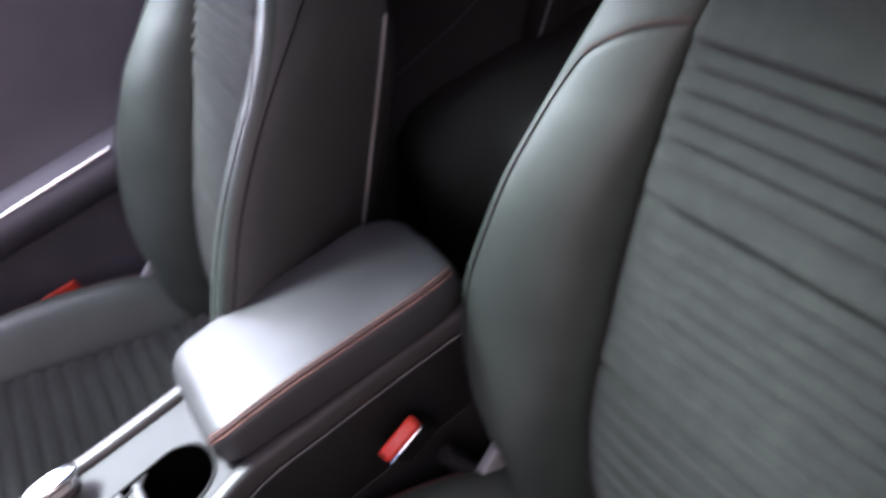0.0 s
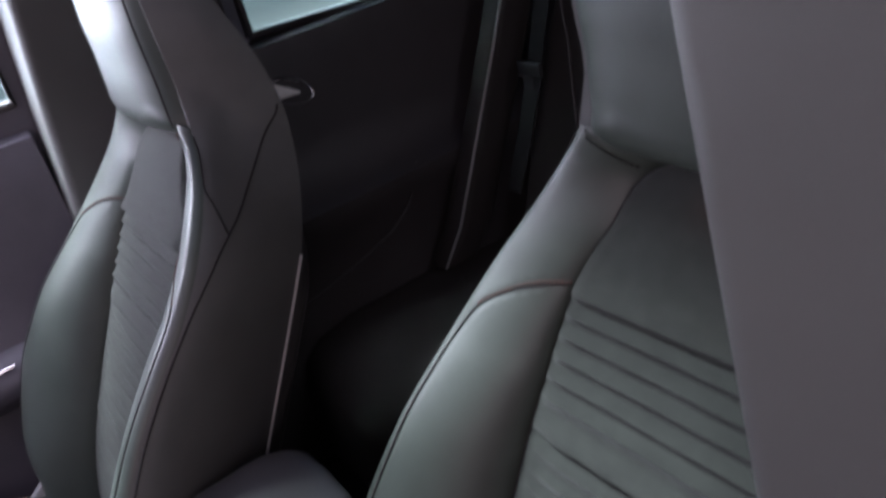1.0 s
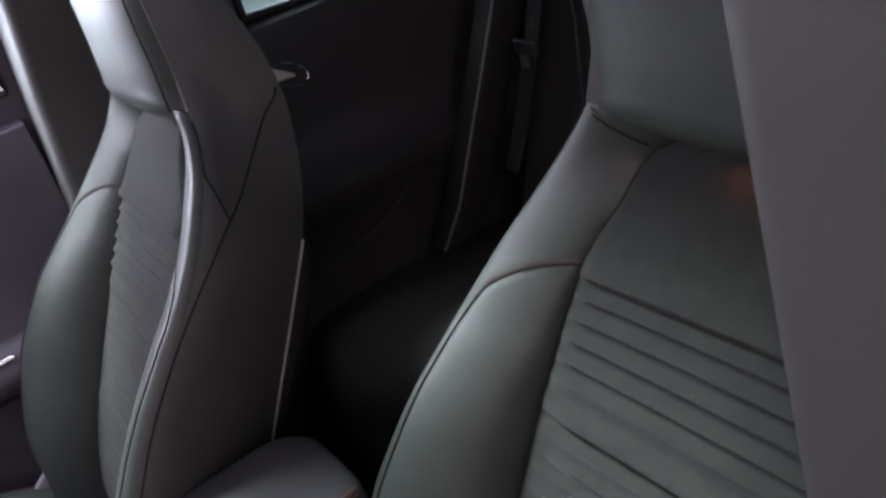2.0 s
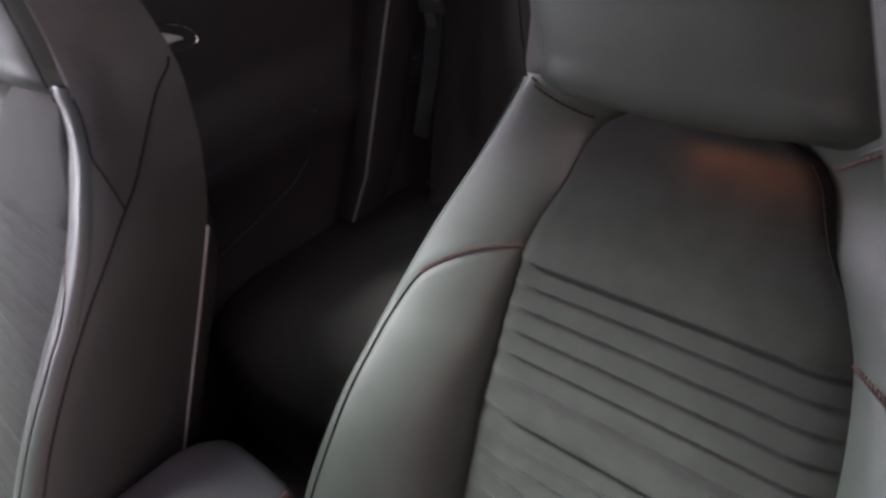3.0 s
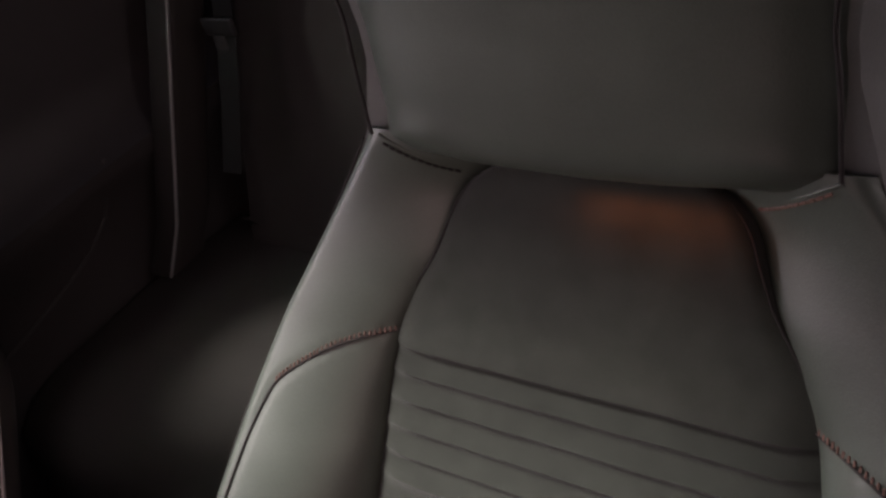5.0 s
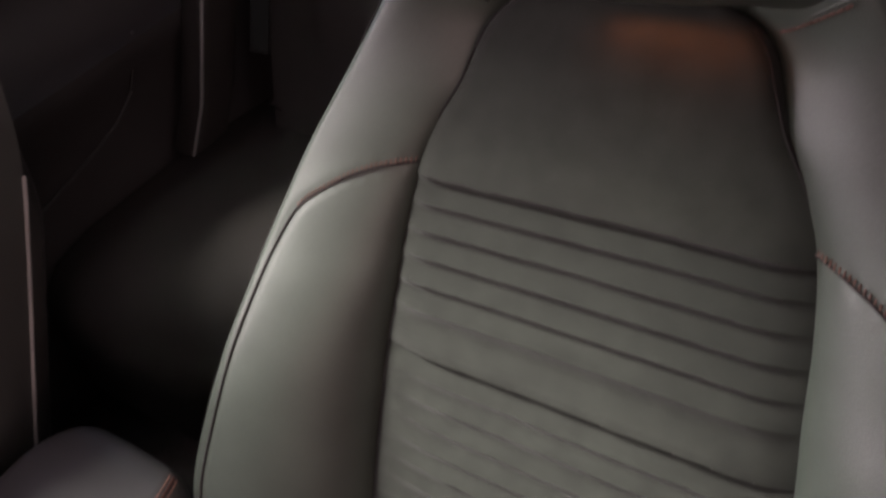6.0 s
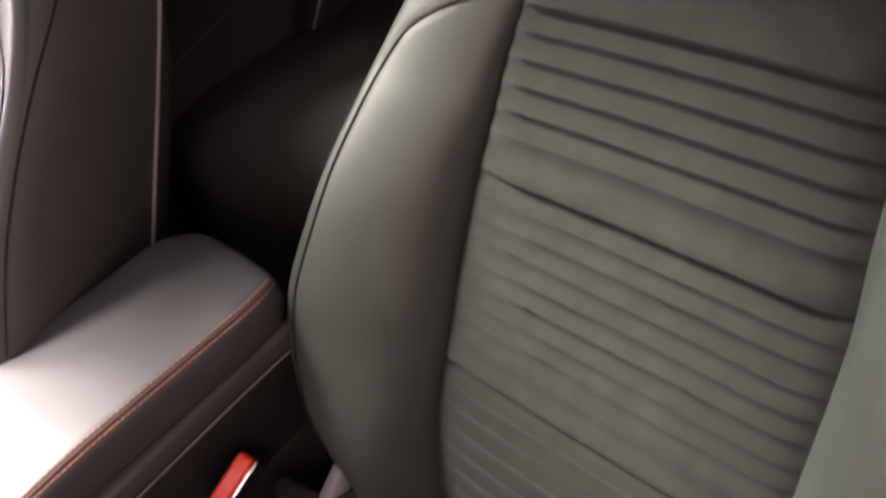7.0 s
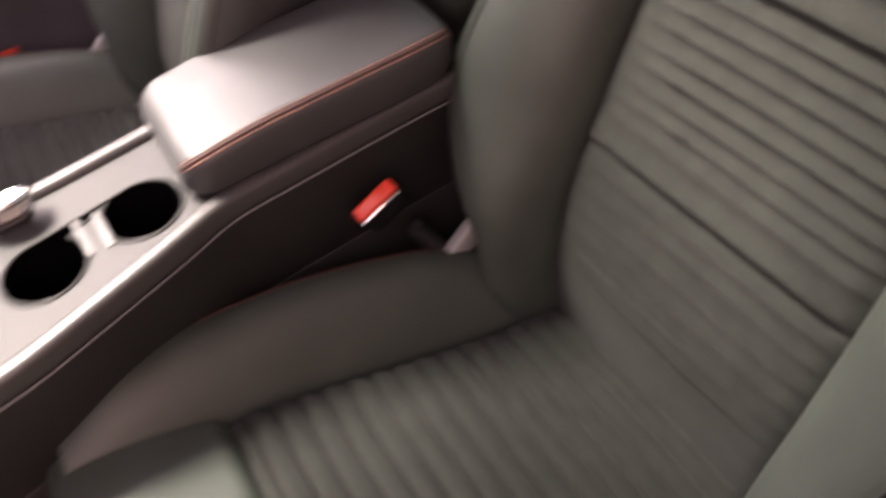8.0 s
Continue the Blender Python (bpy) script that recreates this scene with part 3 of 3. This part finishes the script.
def armrest_loop(y):
    """One cross-section: crowned top, broad rounded upper edges, upright sides."""
    half, top = armrest_size(y)
    r = 0.017
    right = [(half - 0.004, ARM_LOW), (half - 0.001, ARM_LOW + 0.004), (half, top - r - 0.004)]
    right += [(half - r + r * math.cos(radians(a)), top - r + 0.85 * r * math.sin(radians(a))) for a in range(8, 91, 9)]
    crown = [(half - r) * (1 - k / 7) for k in range(1, 7)]
    flat = top - 0.15 * r
    row = right + [(x, flat + 0.0025 * (1 - (x / (half - r)) ** 2)) for x in crown]
    row += [(0.0, flat + 0.0025)] + [(-x, z) for x, z in row[::-1]]
    return [Vector((ARM_X + x, y + 0.0009 * noise.noise(Vector((x * 20, y * 12, z * 20))), z + 0.0012 * noise.noise(Vector((x * 14, y * 14, 2.0))))) for x, z in row]


def armrest_edge(side, angle, y, lift=0.0):
    """A point on the rounded upper edge; angle 0 is its side, 90 its top."""
    half, top = armrest_size(y)
    r, a = 0.017, radians(angle)
    return Vector((ARM_X + side * (half - r + (r + lift) * math.cos(a)), y, top - r + 0.85 * (r + lift) * math.sin(a)))


armrest = thing("armrest", "padded grey leather console armrest with rust double stitching", "armrest")
cuts = [ARM_REAR - 0.055 * (k / 14) ** 1.8 for k in range(1, 15)] + [ARM_REAR - 0.055 - 0.232 * k / 40 for k in range(1, 41)] + [ARM_FORE + 0.034 * (1 - k / 14) ** 1.8 for k in range(1, 14)]
part("lid", loft([armrest_loop(y) for y in cuts]), ARMLEATHER, armrest)
run = cuts[4:-4]
for angle in (36, 64):
    line = [armrest_edge(1, angle, y, 0.0005) for y in run]
    part("stitching", dashes(line, 0.0008, 0.0036, 0.0024), ARMTHREAD, armrest, "rust coloured stitches")
part("seam", tube([armrest_edge(1, 50, y, 0.0001) for y in run], 0.0017), THREAD, armrest, "dark sewn seam")
part("armrest_base", prism(shifted(rounded(0.080, 0.150, 0.026), ARM_X, -0.366), "z", 0.465, 0.489, 0.004), TRIM, armrest, "black bin under the lid")

gear = thing("gear_lever", "short gear lever with a chrome ringed knob on the console", "gear lever")
part("collar", prism(shifted(rounded(0.017, 0.024, 0.012), -0.418, -0.690), "z", 0.477, 0.484, 0.003), TRIM, gear, "black collar")
loops = []
for z, r in ((0.482, 0.011), (0.490, 0.012), (0.496, 0.019), (0.503, 0.022), (0.508, 0.020), (0.511, 0.012), (0.512, 0.002)):
    loops.append([Vector((-0.412 + 0.8 * r * math.cos(math.tau * k / 24) + 0.25 * (z - 0.49), -0.688 + 1.3 * r * math.sin(math.tau * k / 24), z + 0.25 * r * math.cos(math.tau * k / 24))) for k in range(24)])
knob = part("knob", loft(loops), HANDLE, gear, "satin grey knob")
part("ring", tube([(-0.409 + 0.0185 * math.cos(math.tau * k / 36), -0.688 + 0.0295 * math.sin(math.tau * k / 36), 0.505 + 0.0055 * math.cos(math.tau * k / 36)) for k in range(37)], 0.0042, 8), CHROME, knob, "chrome ring")

# ---- the car's shell ----
FLOOR, DOOR_X, SILL_X, ROOF = -0.08, -1.17, 0.40, 1.34
floor = link_mesh("floor", prism([(-1.22, -1.75), (0.46, -1.75), (0.46, 1.2), (-1.22, 1.2)], "z", FLOOR - 0.04, FLOOR), CARPET)
tagged(floor, "black carpeted car floor", "floor", kind="structure")
# Unseen roof: stepped front edge and added opening are cut to shape the sunlight.
bm = bmesh.new()
edges = []
for ring in ([(-1.14, -0.64), (-0.66, -0.64), (-0.60, -0.92), (0.38, -0.92), (0.38, 1.25), (-1.14, 1.25)], [(-0.68, -0.58), (-0.42, -0.60), (-0.22, -0.19), (-0.80, -0.19), (-0.80, -0.42)]):
    vs = [bm.verts.new((a, c, ROOF)) for a, c in ring]
    edges += [bm.edges.new((vs[k], vs[(k + 1) % len(vs)])) for k in range(len(vs))]
bmesh.ops.triangle_fill(bm, use_beauty=True, use_dissolve=False, edges=edges, normal=(0, 0, 1))
out = bmesh.ops.extrude_face_region(bm, geom=list(bm.faces))
for v in out["geom"]:
    if isinstance(v, bmesh.types.BMVert):
        v.co.z += 0.04
ceiling = link_mesh("ceiling", bm, HEADLINER, smooth=False)
tagged(ceiling, "unseen grey cloth headliner with an added opening that shapes the sunlight", "ceiling", kind="structure")


def plate_with_holes(plane_x, thick, outer, holes):
    """A wall in the plane x with openings cut right through."""
    bm = bmesh.new()
    edges = []
    for ring in [outer] + holes:
        vs = [bm.verts.new((plane_x, a, b)) for a, b in ring]
        edges += [bm.edges.new((vs[i], vs[(i + 1) % len(vs)])) for i in range(len(vs))]
    bmesh.ops.triangle_fill(bm, use_beauty=True, use_dissolve=False, edges=edges, normal=(1, 0, 0))
    out = bmesh.ops.extrude_face_region(bm, geom=list(bm.faces))
    for v in out["geom"]:
        if isinstance(v, bmesh.types.BMVert):
            v.co.x -= thick
    return bm


FRONT_WINDOW = [(-1.00, 0.90), (-0.27, 0.915), (-0.27, 1.26), (-0.55, 1.26), (-0.85, 1.05)]
DOOR_WINDOW = [(-0.06, 0.885), (0.125, 0.884), (0.125, 1.26), (-0.06, 1.26)]
REAR_WINDOW = [(0.165, 0.882), (0.500, 0.868), (0.500, 1.24), (0.165, 1.26)]
QUARTER_WINDOW = [(0.540, 0.868), (0.80, 0.862), (0.70, 1.10), (0.540, 1.22)]
wall = link_mesh("wall_far_side", plate_with_holes(DOOR_X, 0.06, [(-1.75, FLOOR), (1.2, FLOOR), (1.2, ROOF + 0.03), (-1.75, ROOF + 0.03)], [FRONT_WINDOW, DOOR_WINDOW, REAR_WINDOW, QUARTER_WINDOW]), DOORTRIM, smooth=False)
tagged(wall, "dark side of the car body with its window openings", "car body", kind="structure")
for n, ring in enumerate((FRONT_WINDOW, DOOR_WINDOW, REAR_WINDOW, QUARTER_WINDOW)):
    win = tagged(link_mesh("window_%d" % (n + 1), prism([(a, b) for a, b in ring], "x", DOOR_X - 0.034, DOOR_X - 0.030), GLASS, smooth=False), "green tinted side window glass", "window", kind="structure")
    win.visible_shadow = n > 1
    loop = [Vector((DOOR_X + 0.004, a, b)) for a, b in ring + ring[:1]]
    part("seal", tube(loop, 0.009, 6), TRIM, win, "black rubber seal")

# Body behind and in front, outside the view.
tail = link_mesh("wall_rear", box((-1.22, 1.2, FLOOR), (0.46, 1.26, ROOF + 0.03), 0.01), DOORTRIM)
tagged(tail, "dark rear wall of the car body", "car body", kind="structure")
dash = link_mesh("wall_front", box((-1.22, -1.75, FLOOR), (0.46, -1.25, 0.82), 0.06), TRIM)
tagged(dash, "black dashboard closing the front", "dashboard", kind="structure")
for x in (-1.12, 0.36):
    post = link_mesh("trim_front_post", tube([(x, -1.45, 0.82), (x + (0.02 if x < 0 else -0.02), -0.70, ROOF + 0.01)], 0.040, 10), TRIM)
    tagged(post, "dark windscreen post", "pillar", kind="structure")

# Near side: sill, rear part of the body behind the open door.
sill = link_mesh("trim_sill", box((0.34, -1.3, FLOOR - 0.02), (0.46, 1.2, 0.06), 0.02), TRIM)
tagged(sill, "black door sill trim", "sill", kind="structure")
near_wall = link_mesh("wall_near_side", plate_with_holes(0.46, 0.05, [(-0.19, FLOOR), (1.2, FLOOR), (1.2, ROOF + 0.03), (-0.15, ROOF + 0.03)], [[(0.17, 0.88), (0.75, 0.88), (0.62, 1.24), (0.17, 1.26)]]), DOORTRIM, smooth=False)
tagged(near_wall, "dark near side of the car body with rear window opening", "car body", kind="structure")

# ---- door pillars ----
def pillar_mesh(far):
    loops = []
    for k in range(31):
        z = 0.10 + 1.25 * k / 30
        x0 = 0.262 - 0.185 * (z - 1.045) + 0.02 * max(0, z - 1.1)
        if far:
            x0 = min(x0, 0.29)
        y0 = -0.234 + 0.11 * (z - 1.045)
        wide = 0.165 + 0.05 * max(0, 0.7 - z)
        deep = 0.15 + 0.05 * max(0, 0.7 - z)
        ring = [(x0 + wide / 2 + a, y0 + deep / 2 + b) for a, b in rounded(wide / 2, deep / 2, 0.016, 8)]
        loops.append([Vector((-0.752 - min(a, 0.41) if far else min(a, 0.452 + 0.002 * b), b, z)) for a, b in ring])
    return loft(loops)


for far, words in ((False, "smooth grey plastic trim of the near door pillar"), (True, "dark grey plastic trim of the far door pillar")):
    pillar = link_mesh("trim_door_pillar", pillar_mesh(far), PILLAR)
    tagged(pillar, words, "pillar", kind="structure")

# ---- far doors ----
front_door = thing("front_door", "closed dark front passenger door with chrome trim strip", "car door")
loops = []
for y in [-1.30 + 1.03 * k / 24 for k in range(25)]:
    prof = [(-1.168, 0.02), (-1.085, 0.03), (-1.075, 0.22), (-1.10, 0.30), (-1.095, 0.44), (-1.05, 0.475), (-1.045, 0.50), (-1.062, 0.530), (-1.10, 0.545), (-1.125, 0.62), (-1.118, 0.78), (-1.135, 0.855), (-1.168, 0.862)]
    loops.append([Vector((a, y, b + 0.02 * (y + 0.5))) for a, b in prof])
part("door_card", loft(loops), DOORTRIM, front_door, "dark moulded door trim with armrest")
strip = [Vector((-1.060, -1.1 + 0.64 * k / 20, 0.527 + 0.047 * (-1.1 + 0.64 * k / 20 + 0.56))) for k in range(21)]
part("chrome_strip", tube(strip, 0.0042, 8, 0.6), CHROME, front_door, "bright chrome strip")
part("reflector", box((-1.082, -0.70, 0.315), (-1.072, -0.64, 0.345), 0.003), RED, front_door, "small red reflector")

rear_door = thing("rear_door", "closed dark rear door with a chrome inside handle", "car door")
loops = []
for y in [-0.10 + 0.86 * k / 20 for k in range(21)]:
    prof = [(-1.168, 0.02), (-1.09, 0.03), (-1.08, 0.22), (-1.105, 0.30), (-1.10, 0.46), (-1.065, 0.50), (-1.065, 0.53), (-1.115, 0.56), (-1.135, 0.66), (-1.13, 0.79), (-1.14, 0.862), (-1.168, 0.872)]
    loops.append([Vector((a, y, b)) for a, b in prof])
part("door_card", loft(loops), TRIM, rear_door, "dark moulded door trim")
bezel = [Vector((-1.128, 0.193 + 0.046 * math.cos(a), 0.766 + 0.026 * math.sin(a) - 0.35 * 0.046 * math.cos(a))) for a in [math.tau * k / 32 for k in range(33)]]
part("handle_bezel", tube(bezel, 0.0026, 6), CHROME, rear_door, "chrome rim of the handle recess")
part("handle", loft([[Vector((-1.128 + 0.006 * math.cos(a), 0.165 + 0.045 * k / 8, 0.774 - 0.016 * k / 8 + 0.016 * math.sin(a) * (1 - 0.8 * k / 8))) for a in [math.tau * q / 12 for q in range(12)]] for k in range(9)]), HANDLE, rear_door, "chrome pull handle with the window reflection put in as white")
diag = [(-1.072, 0.392, 0.540), (-1.082, 0.378, 0.495), (-1.098, 0.352, 0.438), (-1.098, 0.300, 0.405), (-1.098, 0.230, 0.384), (-1.096, 0.098, 0.358), (-1.096, -0.02, 0.340)]
part("pocket_edge", tube(diag, 0.0032, 6), LEDGE, rear_door, "edge of the door pocket")

# ---- rear bench ----
bench = thing("rear_bench", "dark cloth rear bench in deep shade", "rear seat")
loops = []
for y, top, low in ((0.00, 0.17, 0.0), (0.015, 0.225, -0.02), (0.06, 0.262, -0.03), (0.14, 0.278, -0.03), (0.35, 0.275, -0.04), (0.50, 0.262, -0.04), (0.60, 0.25, -0.04)):
    loop = []
    for k in range(21):
        x = -1.075 + 1.40 * k / 20
        loop.append(Vector((x, y, top + 0.015 * math.cos((x + 0.376) * 8.5) - 0.02 * max(0, abs(x + 0.37) - 0.6))))
    loop += [Vector((0.325, y, low)), Vector((-1.075, y, low))]
    loops.append(loop)
part("bench_cushion", loft(loops), REARCLOTH, bench)
loops = []
for z, y, thick in ((0.22, 0.53, 0.16), (0.30, 0.56, 0.17), (0.50, 0.64, 0.16), (0.70, 0.73, 0.14), (0.80, 0.79, 0.10), (0.82, 0.83, 0.04)):
    loop = []
    for k in range(21):
        x = -0.98 + 1.22 * k / 20
        loop.append(Vector((x, y - 0.02 * math.cos((x + 0.37) * 9) + 0.03 * max(0, abs(x + 0.37) - 0.5), z)))
    loop += [Vector((0.24, y + thick, z)), Vector((-0.98, y + thick, z))]
    loops.append(loop)
part("bench_back", loft(loops), REARCLOTH, bench)
side = [(-1.055, 0.365, 0.300), (-1.045, 0.42, 0.38), (-1.04, 0.47, 0.48), (-1.035, 0.53, 0.60), (-1.03, 0.59, 0.72), (-1.03, 0.64, 0.82), (-1.03, 0.71, 0.95), (-1.03, 0.79, 1.10)]
loops = [[Vector((x + a, y + 0.05 + b, z)) for a, b in rounded(0.035, 0.05, 0.02, 4)] for x, y, z in side]
part("side_bolster", loft(loops), REARCLOTH, bench, "narrow upright bolster beside the door")
part("piping", tube([(x + 0.03, y + 0.002, z) for x, y, z in side], 0.003), PIPING, bench, "pale edge of the bolster")

belt = thing("rear_seat_belt", "black rear seat belt hanging beside the bench", "seat belt")
loops = [[Vector((x + a, y + b, z)) for a, b in ((-0.023, -0.001), (0.023, -0.001), (0.023, 0.001), (-0.023, 0.001))] for x, y, z in ((-0.90, 0.50, 0.46), (-0.905, 0.56, 0.56), (-0.91, 0.62, 0.68), (-0.92, 0.70, 0.86))]
part("webbing", loft(loops), WEBBING, belt)
part("tongue", box((-0.950, 0.606, 0.665), (-0.880, 0.616, 0.695), 0.003), BUCKLE, belt, "black plastic tongue cover")
part("tongue_plate", box((-0.930, 0.600, 0.622), (-0.902, 0.604, 0.668), 0.002), SATIN, belt, "steel tongue")
mount = thing("child_seat_anchor", "small steel anchor point at the rear bench", "anchor")
part("loop", tube([(-0.970, 0.545, 0.300), (-0.968, 0.528, 0.328), (-0.958, 0.528, 0.328), (-0.956, 0.545, 0.300)], 0.004, 8), CHROME, mount)

strap = thing("hanging_strap", "small dark loop strap hanging above the rear side window", "strap")
part("loop", tube([(-1.130, 0.186, 1.345), (-1.125, 0.186, 1.15), (-1.120, 0.185, 0.985), (-1.120, 0.190, 0.966), (-1.120, 0.198, 0.960), (-1.120, 0.206, 0.966), (-1.120, 0.211, 0.985), (-1.125, 0.211, 1.15), (-1.130, 0.211, 1.345)], 0.006, 8), WEBBING, strap)

# ---- outside ----
ground = link_mesh("ground", prism([(-400, -400), (400, -400), (400, 400), (-400, 400)], "z", -0.55, -0.36), ASPHALT)
tagged(ground, "dark asphalt ground outside the car", "ground", kind="structure")
# Unseen wall added to hold back sky light and bounce pink through the door.
near_blocker = link_mesh("added_wall_beside", box((1.9, -9, -0.36), (2.1, 11, 3.2), 0.02), REDWALL)
tagged(near_blocker, "unseen reddish wall added to block sky and bounce pink light", "wall", kind="structure")
# Unseen dark wall added so that less sky reaches the headrest from ahead.
front_blocker = link_mesh("added_wall_ahead", box((-4.0, -5.4, -0.36), (1.9, -5.2, 3.3), 0.02), DARKWALL)
tagged(front_blocker, "unseen dark wall added to block sky light from the front", "wall", kind="structure")
backdrop = link_mesh("backdrop", prism([(-30, -0.36), (40, -0.36), (40, 5.5), (-30, 5.5)], "x", -12.2, -12.0), BACKDROP_GLOW, smooth=False)
tagged(backdrop, "pale glowing backdrop standing in for the bright outdoors", "backdrop", kind="structure")
